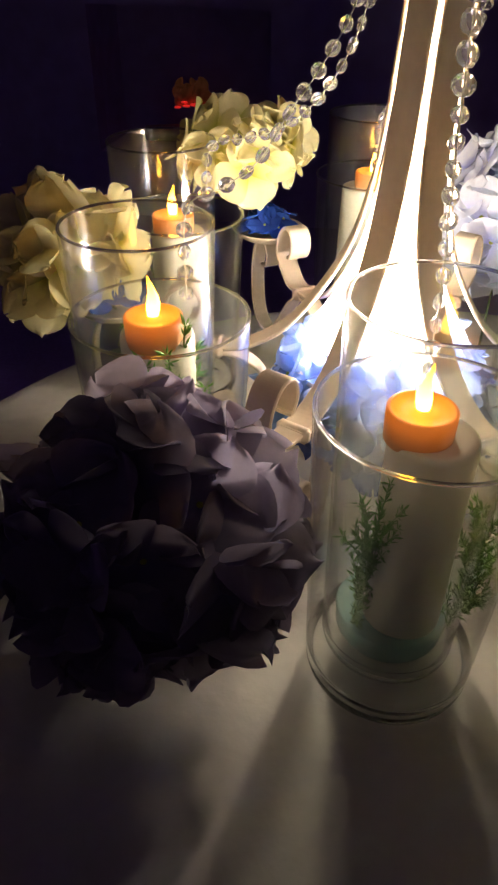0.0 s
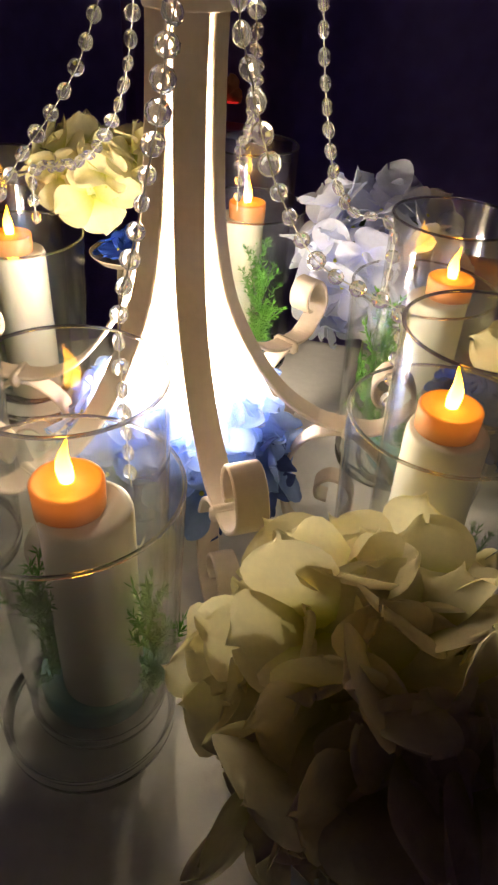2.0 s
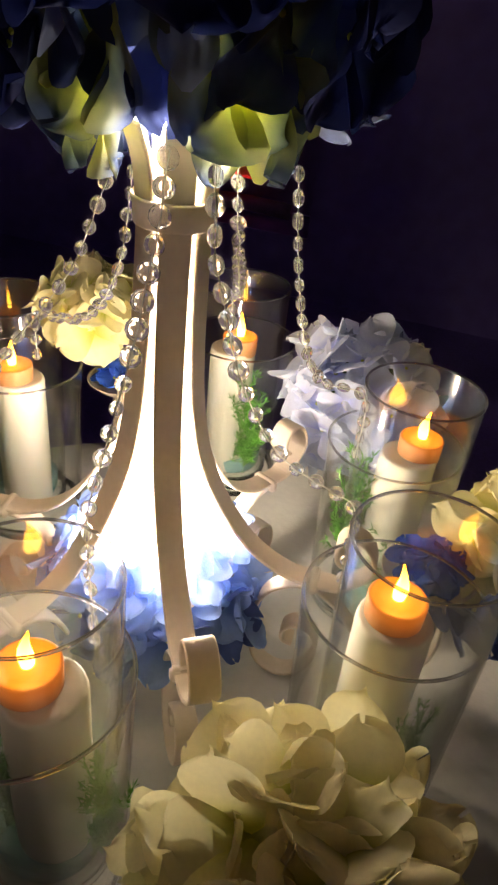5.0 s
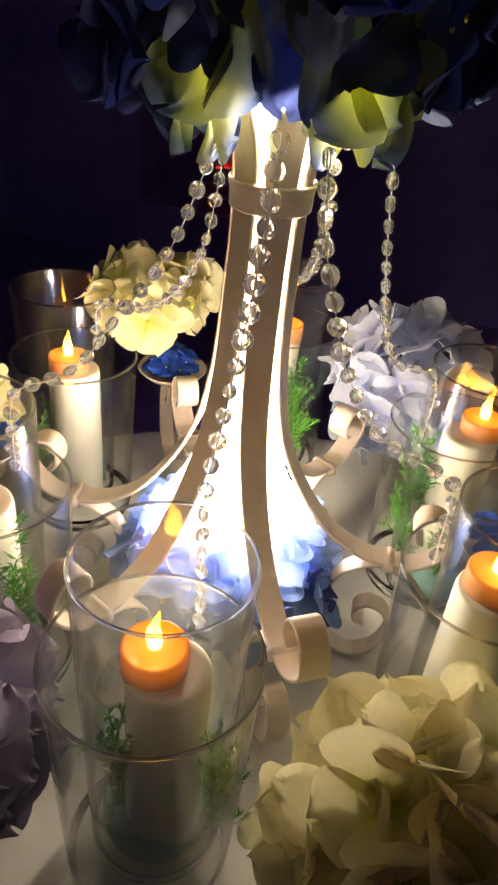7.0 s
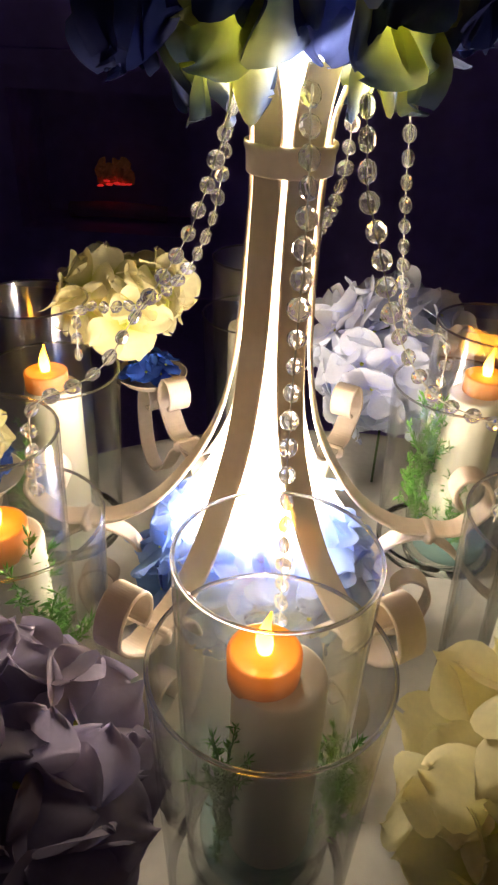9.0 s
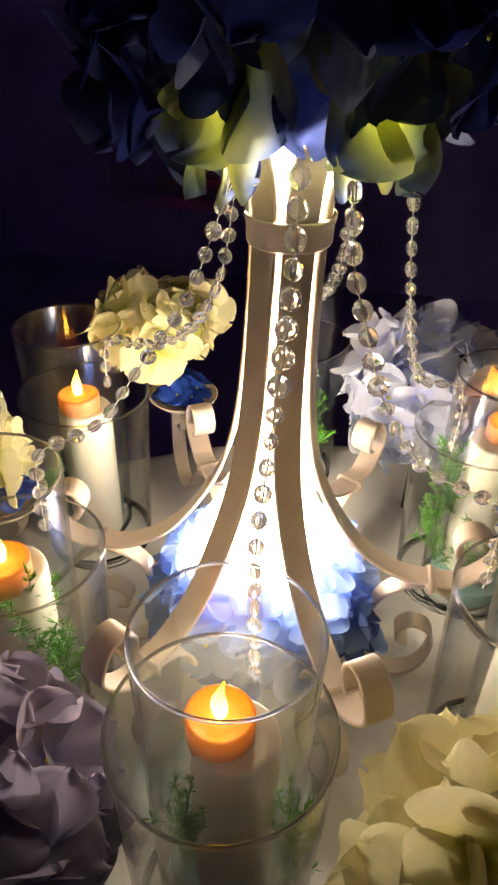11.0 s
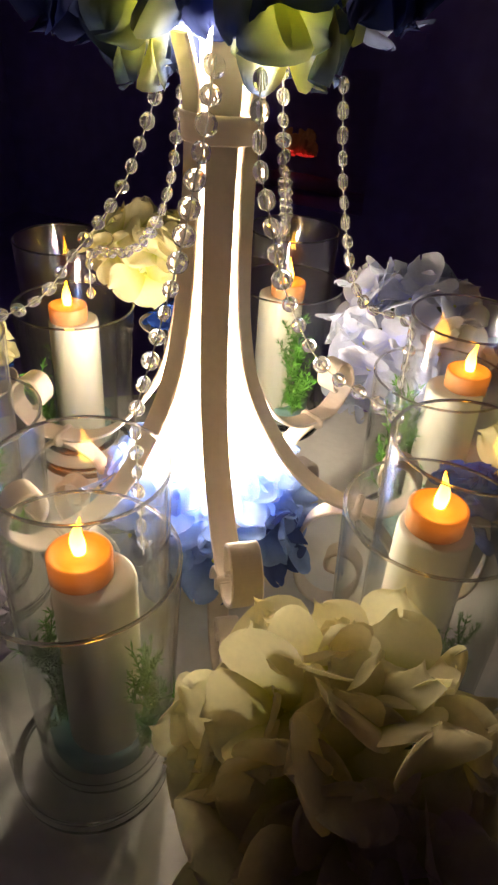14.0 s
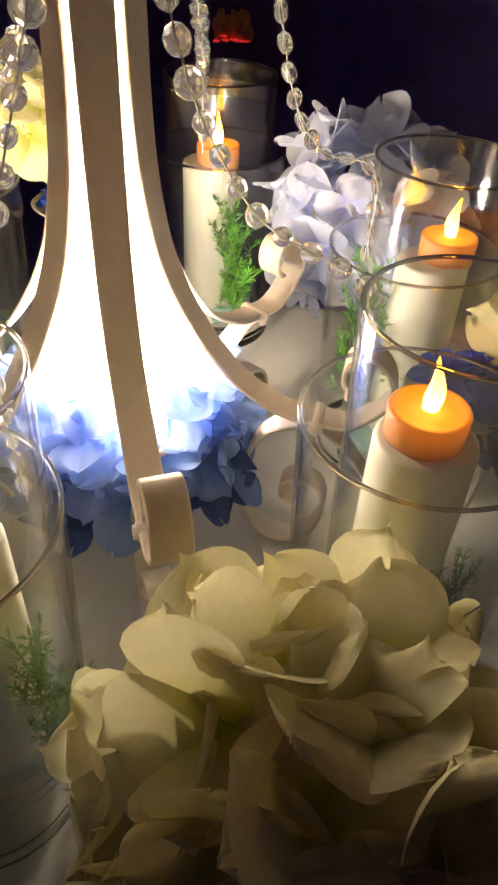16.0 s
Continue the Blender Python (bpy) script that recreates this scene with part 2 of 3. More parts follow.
def spun(profile, steps=64):
    """A solid of revolution from (r, z) pairs; r = 0 closes it."""
    bm = bmesh.new()
    rings = []
    for r, z in profile:
        if r < 1e-6:
            rings.append([bm.verts.new((0, 0, z))])
        else:
            rings.append([bm.verts.new((r * math.cos(2 * math.pi * k / steps), r * math.sin(2 * math.pi * k / steps), z)) for k in range(steps)])
    for a, b in zip(rings, rings[1:]):
        for k in range(steps):
            q = (k + 1) % steps
            if len(a) == 1 and len(b) == 1:
                continue
            if len(a) == 1:
                bm.faces.new((a[0], b[k], b[q]))
            elif len(b) == 1:
                bm.faces.new((a[k], b[0], a[q]))
            else:
                bm.faces.new((a[k], b[k], b[q], a[q]))
    return bm


def ribbon(path, width, thick):
    """A flat bar with eased edges along points (r, z), standing in the plane y = 0."""
    bm = bmesh.new()
    path = [Vector((a, 0, b)) for a, b in path]
    rings = []
    for i, p in enumerate(path):
        d = (path[min(i + 1, len(path) - 1)] - path[max(i - 1, 0)]).normalized()
        nrm = Vector((-d.z, 0, d.x))
        w = width(i / (len(path) - 1)) / 2 if callable(width) else width / 2
        h, e = thick / 2, thick * 0.3
        ring = [(-w, -h + e), (-w, h - e), (-w + e, h), (w - e, h), (w, h - e), (w, -h + e), (w - e, -h), (-w + e, -h)]
        rings.append([bm.verts.new(p + Vector((0, y, 0)) + nrm * q) for y, q in ring])
    for a, b in zip(rings, rings[1:]):
        for k in range(8):
            bm.faces.new((a[k], a[(k + 1) % 8], b[(k + 1) % 8], b[k]))
    bm.faces.new(rings[0])
    bm.faces.new(rings[-1][::-1])
    return bm


def tube(points, radius, sides=6):
    """A round rod along points; the radius may run with the length."""
    bm = bmesh.new()
    rings = []
    for i, p in enumerate(points):
        d = (points[min(i + 1, len(points) - 1)] - points[max(i - 1, 0)]).normalized()
        u = d.cross(Vector((0.3, 0.2, 0.9))).normalized()
        v = d.cross(u)
        r = radius(i / (len(points) - 1)) if callable(radius) else radius
        rings.append([bm.verts.new(p + r * (u * math.cos(2 * math.pi * k / sides) + v * math.sin(2 * math.pi * k / sides))) for k in range(sides)])
    for a, b in zip(rings, rings[1:]):
        for k in range(sides):
            bm.faces.new((a[k], a[(k + 1) % sides], b[(k + 1) % sides], b[k]))
    bm.faces.new(rings[0][::-1])
    bm.faces.new(rings[-1])
    return bm


def turn_z(deg):
    return pose(0, 0, 0, 0, 0, deg)


def polar(r, az, z):
    return Vector((r * math.cos(radians(az)), r * math.sin(radians(az)), z))


# ---- the room ----
TABLE_X, TABLE_Y, TABLE_Z = 0.10, -0.16, -0.015      # the stand is not in the table's middle
FLOOR_Z = TABLE_Z - 0.75
ROOM = (-2.6, 2.6, -2.6, 2.9)      # x0, x1, y0, y1


def box(x0, x1, y0, y1, z0, z1):
    bm = bmesh.new()
    bmesh.ops.create_cube(bm, size=1)
    for v in bm.verts:
        v.co = ((x0 + x1) / 2 + v.co.x * (x1 - x0), (y0 + y1) / 2 + v.co.y * (y1 - y0), (z0 + z1) / 2 + v.co.z * (z1 - z0))
    return bm


x0, x1, y0, y1 = ROOM
thing("floor", "dark carpeted floor of an unlit room", "floor", me=mesh_of(box(x0, x1, y0, y1, FLOOR_Z - 0.1, FLOOR_Z), "floor", DARK_FLOOR, False), kind="structure")
thing("ceiling", "dark ceiling of an unlit room", "ceiling", me=mesh_of(box(x0, x1, y0, y1, FLOOR_Z + 2.6, FLOOR_Z + 2.7), "ceiling", DARK_WALL, False), kind="structure")
for nm, b in (("wall_south", (x0, x1, y0 - 0.12, y0)), ("wall_west", (x0 - 0.12, x0, y0, y1)), ("wall_east", (x1, x1 + 0.12, y0, y1))):
    thing(nm, "dark wall of an unlit room", "wall", me=mesh_of(box(*b, FLOOR_Z, FLOOR_Z + 2.6), nm, DARK_WALL, False), kind="structure")
FIRE = Vector((-0.985, 2.90, -0.262))
hx0, hx1, hz0, hz1 = FIRE.x - 0.42, FIRE.x + 0.42, FIRE.z - 0.20, FIRE.z + 0.42
bm = box(x0, hx0, y1, y1 + 0.12, FLOOR_Z, FLOOR_Z + 2.6)
for b in ((hx1, x1, FLOOR_Z, FLOOR_Z + 2.6), (hx0, hx1, FLOOR_Z, hz0), (hx0, hx1, hz1, FLOOR_Z + 2.6)):
    other = box(b[0], b[1], y1, y1 + 0.12, b[2], b[3])
    tmp = bpy.data.meshes.new("tmp")
    other.to_mesh(tmp)
    other.free()
    bm.from_mesh(tmp)
    bpy.data.meshes.remove(tmp)
thing("wall_north", "dark wall with a fireplace opening", "wall", me=mesh_of(bm, "wall_north", DARK_WALL, False), kind="structure")

fire = thing("fireplace", "dark fireplace with low orange flames and red embers", "fireplace", at=pose(FIRE.x, FIRE.y, FIRE.z))
for nm, b in (("firebox_back", (-0.42, 0.42, 0.40, 0.44, -0.20, 0.42)), ("firebox_side", (-0.46, -0.42, 0.12, 0.44, -0.20, 0.42)),
              ("firebox_side", (0.42, 0.46, 0.12, 0.44, -0.20, 0.42)), ("hearth", (-0.46, 0.46, 0.12, 0.44, -0.24, -0.20)), ("firebox_top", (-0.46, 0.46, 0.12, 0.44, 0.42, 0.46)),
              ("mantel", (-0.6, 0.6, -0.10, -0.005, 0.52, 0.58))):
    part(nm, mesh_of(box(*b), nm, DARK_WALL, False), fire)
EMBER = glow_material("red_ember", (1.0, 0.02, 0.03), (1.0, 0.05, 0.03), 0.42, -0.05, 0.05)
FIRE_FLAME = glow_material("fire_flame", (0.50, 0.10, 0.04), (0.45, 0.17, 0.06), 0.10, 0.0, 0.12)
n, l = FIRE_FLAME.node_tree.nodes, FIRE_FLAME.node_tree.links
lick, lickr = n.new("ShaderNodeTexNoise"), n.new("ShaderNodeMapRange")
lick.inputs["Scale"].default_value = 14
lickr.inputs["From Min"].default_value, lickr.inputs["From Max"].default_value = 0.38, 0.65
lickr.inputs["To Max"].default_value = 0.08
l.new(lick.outputs["Fac"], lickr.inputs["Value"])
l.new(lickr.outputs[0], n["Principled BSDF"].inputs["Emission Strength"])
rnd = random.Random(5)
log = tube(spline([(-0.25, 0.25, -0.16), (0, 0.22, -0.14), (0.25, 0.26, -0.16)], 5), 0.04, 10)
part("log", mesh_of(log, "log", LOG), fire)
for k in range(7):
    bm = bmesh.new()
    bmesh.ops.create_icosphere(bm, subdivisions=2, radius=0.017)
    for v in bm.verts:
        v.co *= 0.8 + 0.4 * rnd.random()
        v.co.z *= 0.32
    part("ember", mesh_of(bm, "ember", EMBER), fire, pose(-0.06 + 0.022 * k + rnd.uniform(-0.01, 0.01), 0.18 + rnd.uniform(-0.02, 0.02), -0.005 + rnd.uniform(-0.014, 0.016)))
for k in range(9):
    x, h, w = -0.075 + 0.017 * k + rnd.uniform(-0.01, 0.01), rnd.uniform(0.05, 0.12), rnd.uniform(0.028, 0.044)
    b = rnd.uniform(-0.015, 0.015)
    pts = spline([(0, 0, -0.012), (b, 0, h * 0.35), (-b * 0.7, 0, h * 0.7), (b, 0, h)], 6)
    part("fire_flame", mesh_of(tube(pts, lambda t: 0.001 + w * (1 - t) ** 0.4 * (0.7 + 0.5 * math.sin(3 * t)), 10), "fire_flame", FIRE_FLAME), fire, pose(x, 0.20 + rnd.uniform(0, 0.05), 0.0))

# ---- the table ----
table = thing("round_table", "round banquet table under a white cloth", "table", at=pose(TABLE_X, TABLE_Y, FLOOR_Z))
part("tabletop", mesh_of(spun([(0, 0.715), (0.53, 0.715), (0.54, 0.722), (0.54, 0.738), (0.53, 0.745), (0, 0.745)], 72), "tabletop", STONE), table)
part("pedestal", mesh_of(spun([(0, 0), (0.30, 0), (0.30, 0.02), (0.06, 0.06), (0.05, 0.68), (0.2, 0.715), (0, 0.715)], 32), "pedestal", STONE), table)
bm = bmesh.new()
rings = []
for i in range(76):
    s = i / 75 * 1.05
    row = []
    for k in range(160):
        a = 2 * math.pi * k / 160
        if s <= 0.55:
            x, y = s * math.cos(a), s * math.sin(a)
            z = 0.0012 * (noise.noise(Vector((x * 9, y * 9, 0))) + 0.6 * noise.noise(Vector((x * 21 + 5, y * 5, 1)))) - 0.0015
        else:
            d = s - 0.55
            fold = 0.04 * min(1, d / 0.25) * math.sin(a * 14 + 2 * math.sin(a * 3))
            x, y, z = (0.562 + fold * 0.6) * math.cos(a), (0.562 + fold * 0.6) * math.sin(a), -d - 0.002
        row.append(bm.verts.new((x, y, z)))
        if i == 0:
            break
    rings.append(row)
for a, b in zip(rings, rings[1:]):
    for k in range(160):
        q = (k + 1) % 160
        bm.faces.new((a[0], b[k], b[q]) if len(a) == 1 else (a[k], b[k], b[q], a[q]))
thing("tablecloth", "white cloth spread over the round table", "tablecloth", at=pose(TABLE_X, TABLE_Y, TABLE_Z), me=mesh_of(bm, "tablecloth", CLOTH))

# ---- the stand with six scroll arms ----
AZ = [-55 + 60 * k for k in range(6)]           # front, right, back right, back left, left, front left
stand = thing("centerpiece_stand", "cream painted metal stand with six scrolled arms on the table", "stand")
scroll = [(0.170 + (0.027 - 0.0030 * k) * math.cos(radians(-62 + 40 * k)), 0.147 + (0.033 - 0.0032 * k) * math.sin(radians(-62 + 40 * k))) for k in range(1, 9)]
ARM = spline([(a, b, 0) for a, b in [(0.036, 0.462), (0.0275, 0.438), (0.0236, 0.41), (0.0228, 0.380), (0.0236, 0.345), (0.0250, 0.305), (0.0290, 0.260), (0.0395, 0.212), (0.060, 0.170), (0.088, 0.134), (0.120, 0.1145), (0.147, 0.111), (0.170, 0.1125), *scroll]], 7)


TWIST = -8               # the arms turn a little round the neck, degrees


def arm_mesh(az):
    """One arm as a flat bar, in its own turn, leaning with the stand."""
    bm = ribbon([(p.x, p.y) for p in ARM], lambda t: 0.0218 + 0.0020 * max(0.0, t - 0.45), 0.0034)
    for v in bm.verts:
        if v.co.x < 0.12:
            turn = radians(TWIST * min(1.0, max(0.0, (v.co.z - 0.13) / 0.22)))
            v.co.xy = (v.co.x * math.cos(turn) - v.co.y * math.sin(turn), v.co.x * math.sin(turn) + v.co.y * math.cos(turn))
        d = LEAN * max(0.0, v.co.z - 0.11) if v.co.x < 0.12 else 0.0
        v.co.x, v.co.y = v.co.x + d * math.cos(radians(az)), v.co.y - d * math.sin(radians(az))
    return mesh_of(bm, "arm", WHITE_PAINT, False)


FOOT = spline([(a, b, 0) for a, b in [(0.152, 0.1065), (0.128, 0.103), (0.108, 0.088), (0.0975, 0.060), (0.097, 0.032), (0.106, 0.000), (0.128, -0.0118), (0.150, 0.001), (0.159, 0.030), (0.153, 0.050), (0.138, 0.056), (0.127, 0.047), (0.128, 0.035), (0.137, 0.032)]], 7)
foot_mesh = mesh_of(ribbon([(p.x, p.y) for p in FOOT], 0.019, 0.0034), "foot_scroll", WHITE_PAINT, False)
bm = bmesh.new()
bmesh.ops.create_cube(bm, size=1)
for v in bm.verts:
    v.co = (v.co.x * 0.009, v.co.y * 0.0275, v.co.z * 0.0125)
bmesh.ops.bevel(bm, geom=bm.edges[:], offset=0.0022, segments=2, affect="EDGES")
clamp_mesh = mesh_of(bm, "clamp", WHITE_PAINT)
BRACKET = spline([(a, b, 0) for a, b in [(0.150, 0.1045), (0.172, 0.086), (0.196, 0.054), (0.220, 0.034), (0.242, 0.034), (0.257, 0.054), (0.261, 0.088), (0.257, 0.117), (0.247, 0.1335), (0.231, 0.1345), (0.222, 0.124), (0.226, 0.110), (0.237, 0.108)]], 6)
bracket_mesh = mesh_of(ribbon([(p.x, p.y) for p in BRACKET], 0.017, 0.003), "bracket", WHITE_PAINT, False)
dish_mesh = mesh_of(spun([(0, 0.0), (0.018, 0.0), (0.030, 0.004), (0.0385, 0.012), (0.0395, 0.0135), (0.0380, 0.0135), (0.029, 0.0065), (0.017, 0.003), (0, 0.003)], 48), "dish", WHITE_PAINT)
for a in AZ:
    part("arm", arm_mesh(a), stand, turn_z(a))
    part("foot_scroll", foot_mesh, stand, turn_z(a))
    part("clamp", clamp_mesh, stand, turn_z(a) @ pose(0.146, 0, 0.1085))
    if a in (5, 125, 185):
        part("bracket", bracket_mesh, stand, turn_z(a))
        part("dish", dish_mesh, stand, turn_z(a) @ pose(0.237, 0, 0.1362), "shallow cream dish on a bracket")
part("collar", mesh_of(spun([(0.0262, 0.397), (0.0279, 0.3972), (0.0285, 0.3985), (0.0290, 0.410), (0.0300, 0.4125), (0.0304, 0.4145), (0.0300, 0.4165), (0.0288, 0.4165), (0.0268, 0.412), (0.0262, 0.397)], 64), "collar", WHITE_PAINT), stand, pose(LEAN * 0.3, 0, 0), "smooth cream collar ring")
# Unseen plate, widened so that it shades the feet from the low lamps.
part("base_plate", mesh_of(spun([(0, 0.098), (0.077, 0.098), (0.079, 0.100), (0.079, 0.102), (0.077, 0.104), (0, 0.104)], 48), "base_plate", WHITE_PAINT), stand)

wrap = thing("tulle_wrap", "sheer white tulle wrapped round a glowing light string", "fabric wrap")
prof = spline([(0.021, 0.472, 0), (0.017, 0.455, 0), (0.0165, 0.438, 0), (0.0175, 0.41, 0), (0.018, 0.33, 0), (0.022, 0.26, 0), (0.031, 0.205, 0), (0.048, 0.16, 0), (0.070, 0.125, 0), (0.078, 0.110, 0)], 5)
for panel in range(6):
    bm = bmesh.new()
    rings = []
    for i, p in enumerate(prof):
        row = []
        for k in range(13):
            a = radians(60 * panel + 5 * k + 5)
            r = p.x * (1 + 0.05 * math.sin(a * 16.5 + i * 0.3) * (1 if 0 < k < 12 else 0))
            row.append(bm.verts.new((r * math.cos(a) + LEAN * (p.y - 0.11), r * math.sin(a), p.y)))
        rings.append(row)
    for a, b in zip(rings, rings[1:]):
        for k in range(12):
            bm.faces.new((a[k], a[k + 1], b[k + 1], b[k]))
    part("tulle_panel", mesh_of(bm, "tulle_panel", tulle), wrap)
string = thing("light_string", "thin wire of tiny white bulbs wound inside the stand", "string lights")
wire = [Vector((LEAN * max(0, z - 0.11) + r * math.cos(a), r * math.sin(a), z)) for z, r, a in
        [(0.462 - 0.0034 * k, 0.0215 + 0.00002 * k + 0.034 * max(0.0, (k - 55) / 45) ** 2, k * 0.42) for k in range(100)]]
part("wire", mesh_of(tube(wire, 0.0004, 5), "wire", WHITE_PAINT), string)
bm = bmesh.new()
bmesh.ops.create_icosphere(bm, subdivisions=2, radius=0.0016)
bulb_mesh = mesh_of(bm, "bulb", BULB)
for k in range(3, 98, 6):
    part("bulb", bulb_mesh, string, Matrix.Translation(wire[k]))


# ---- flowers ----
def petal(bm, along, length, width, cup, curl, twist, az, rnd, tilt=0.35, crumple=1.0):
    """One ruffled petal, growing from the origin; cup raises its sides, curl bends its tip."""
    rows, cols = 9, 10
    grid = []
    ph, ruff, lobe, skew = rnd.uniform(0, 6.3), rnd.uniform(0.04, 0.11) * crumple, rnd.uniform(0.02, 0.09) * crumple, rnd.uniform(-0.14, 0.14)
    for i in range(rows + 1):
        u = math.sin(math.pi / 2 * i / rows) ** 1.15
        w = width * (0.16 + 0.84 * math.sin(math.pi / 2 * u / 0.6)) if u < 0.6 else width * math.sqrt(max(0.004, 1 - ((u - 0.6) / 0.402) ** 2))
        line = []
        for j in range(cols + 1):
            v = j / cols * 2 - 1
            x = length * u * (1 + lobe * math.sin(3.3 * v + ph) * u)
            y = w * (v + skew * u) / 2 * (1 + lobe * math.sin(7 * u + ph))
            z = length * (tilt * u + curl * u * u) + cup * width * (w / width * v) ** 2 + ruff * length * u * u * (math.sin(4.2 * v + ph) + 0.5 * math.sin(8.5 * v + 2.2 * ph + 4 * u) + 0.3 * math.sin(15 * v + 3 * ph + 9 * u)) - 0.05 * length * math.exp(-(v * 5) ** 2) * u
            y2, z2 = y * math.cos(twist * u) - z * 0.2 * math.sin(twist * u), z + y * math.sin(twist * u)
            ca, sa = math.cos(az), math.sin(az)
            vert = bm.verts.new((x * ca - y2 * sa, x * sa + y2 * ca, z2))
            vert[along] = u
            line.append(vert)
        grid.append(line)
    for a, b in zip(grid, grid[1:]):
        for j in range(cols):
            bm.faces.new((a[j], a[j + 1], b[j + 1], b[j]))


def petal_meshes(mat, length, seed, count=6, wide=1.0, tilt=0.35, crumple=1.0):
    """A few petals of one kind, which the florets share."""
    rnd = random.Random(seed)
    out = []
    for k in range(count):
        bm = bmesh.new()
        along = bm.verts.layers.float.new("along")
        petal(bm, along, length * rnd.uniform(0.85, 1.15), length * wide * rnd.uniform(0.9, 1.15), rnd.uniform(-0.12, 0.30), rnd.uniform(-0.42, 0.10), rnd.uniform(-0.35, 0.35), 0.0, rnd, tilt * rnd.uniform(0.5, 1.5), crumple)
        out.append(mesh_of(bm, "petal", mat))
    return out


bm = bmesh.new()
bmesh.ops.create_icosphere(bm, subdivisions=2, radius=0.0022)
HEART = mesh_of(bm, "floret", LIME_PETAL)


def floret(parent, petals, m, rnd, count=4):
    """A floret: a small heart with its petals round it."""
    f = part("floret", HEART, parent, m)
    for k in range(count):
        part("petal", petals[rnd.randrange(len(petals))], f, turn_z(360 / count * k + rnd.uniform(-14, 14)))
    return f


def outward(p, centre, spin):
    """A pose at p whose z axis points away from centre."""
    d = (p - centre).normalized()
    return Matrix.Translation(p) @ d.to_track_quat("Z", "Y").to_matrix().to_4x4() @ turn_z(spin)


def hydrangea(label, centre, radius, meshes, count, seed, low=-0.55, flat=0.85, foot=None, group="hydrangea heads round the stand"):
    rnd = random.Random(seed)
    head = thing("hydrangea", label, "flower", group, Matrix.Translation(centre))
    # Unseen core, added and sized to stop light passing through the head.
    bm = bmesh.new()
    bmesh.ops.create_icosphere(bm, subdivisions=3, radius=radius * 0.55)
    for v in bm.verts:
        v.co *= 1 + 0.15 * noise.noise(v.co * 60)
        v.co.z *= flat
    part("foam_core", mesh_of(bm, "foam_core", FOAM), head)
    end = (foot or Vector((centre.x, centre.y, TABLE_Z + 0.001))) - centre
    part("flower_stem", mesh_of(tube(spline([end, end * 0.5 + Vector((0, 0, -0.006)), Vector((0, 0, 0))], 5), 0.0015), "flower_stem", FOAM), head)
    for k in range(count):
        z = 1 - (1 - low) * (k + 0.5) / count
        a = k * 2.399963 + rnd.uniform(-0.25, 0.25)
        r = math.sqrt(max(0, 1 - z * z))
        p = Vector((r * math.cos(a), r * math.sin(a), z * flat)) * radius * rnd.uniform(0.62, 0.80)
        m = outward(p, Vector((0, 0, -0.1 * radius)), rnd.uniform(0, 90)) @ pose(0, 0, 0, rnd.gauss(0, 16), rnd.gauss(0, 16)) @ Matrix.Scale(rnd.uniform(0.85, 1.15), 4)
        floret(head, meshes, m, rnd)
    return head


CREAM = petal_meshes(CREAM_PETAL, 0.036, 10, 10, 1.08, 0.5)
CREAM_CUP = petal_meshes(CREAM_PETAL, 0.038, 12, 10, 1.22, 0.85, 1.05)
CREAM_SMALL = petal_meshes(CREAM_PETAL, 0.031, 15, 10, 1.2)
LILAC = petal_meshes(LILAC_PETAL, 0.034, 20, 10, 1.28, 0.4, 0.8)
PLUM = petal_meshes(PLUM_PETAL, 0.038, 30, 10, 1.28, 0.35, 0.8)
BLUE = petal_meshes(BLUE_PETAL, 0.031, 40)
BLUE_DARK = petal_meshes(DARKENED_BLUE_PETAL, 0.031, 42, 6, 1.1)
ROYAL = petal_meshes(ROYAL_PETAL, 0.026, 45)
DEEP = petal_meshes(DEEP_PETAL, 0.046, 50, 10, 1.2, 0.25, 1.2)
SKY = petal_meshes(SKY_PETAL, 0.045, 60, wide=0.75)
LIME = petal_meshes(LIME_PETAL, 0.047, 70, 8, 1.28, 0.18, 1.1)
NAVY = petal_meshes(NAVY_PETAL, 0.050, 75, 8, 1.15, 0.18, 1.1)

hydrangea("cream hydrangea head with green hearts on a dish", Vector((0.205, -0.236, 0.106)), 0.088, CREAM_CUP, 52, 1, low=-0.97, flat=1.0)
hydrangea("cream hydrangea head over blue petals on a dish", Vector((0.312, 0.076, 0.160)), 0.064, CREAM, 26, 2, foot=polar(0.237, 5, 0.1400))
hydrangea("pale lilac hydrangea head drooping behind an arm", Vector((0.125, 0.262, 0.155)), 0.098, LILAC, 50, 3, low=-0.85, flat=1.0)
hydrangea("cream hydrangea head over blue petals on a cream dish", polar(0.268, 129, 0.222), 0.072, CREAM_SMALL, 26, 4, low=-0.35, flat=0.7, foot=polar(0.237, 125, 0.1400))
hydrangea("cream hydrangea head over dark blue petals on a dish", polar(0.272, 187, 0.188), 0.056, CREAM, 24, 5, low=-0.35, foot=polar(0.237, 185, 0.1400))
hydrangea("dusky lilac hydrangea head drooping over the tablecloth", Vector((-0.130, -0.262, 0.110)), 0.098, PLUM, 44, 6, low=-0.9, flat=1.0)

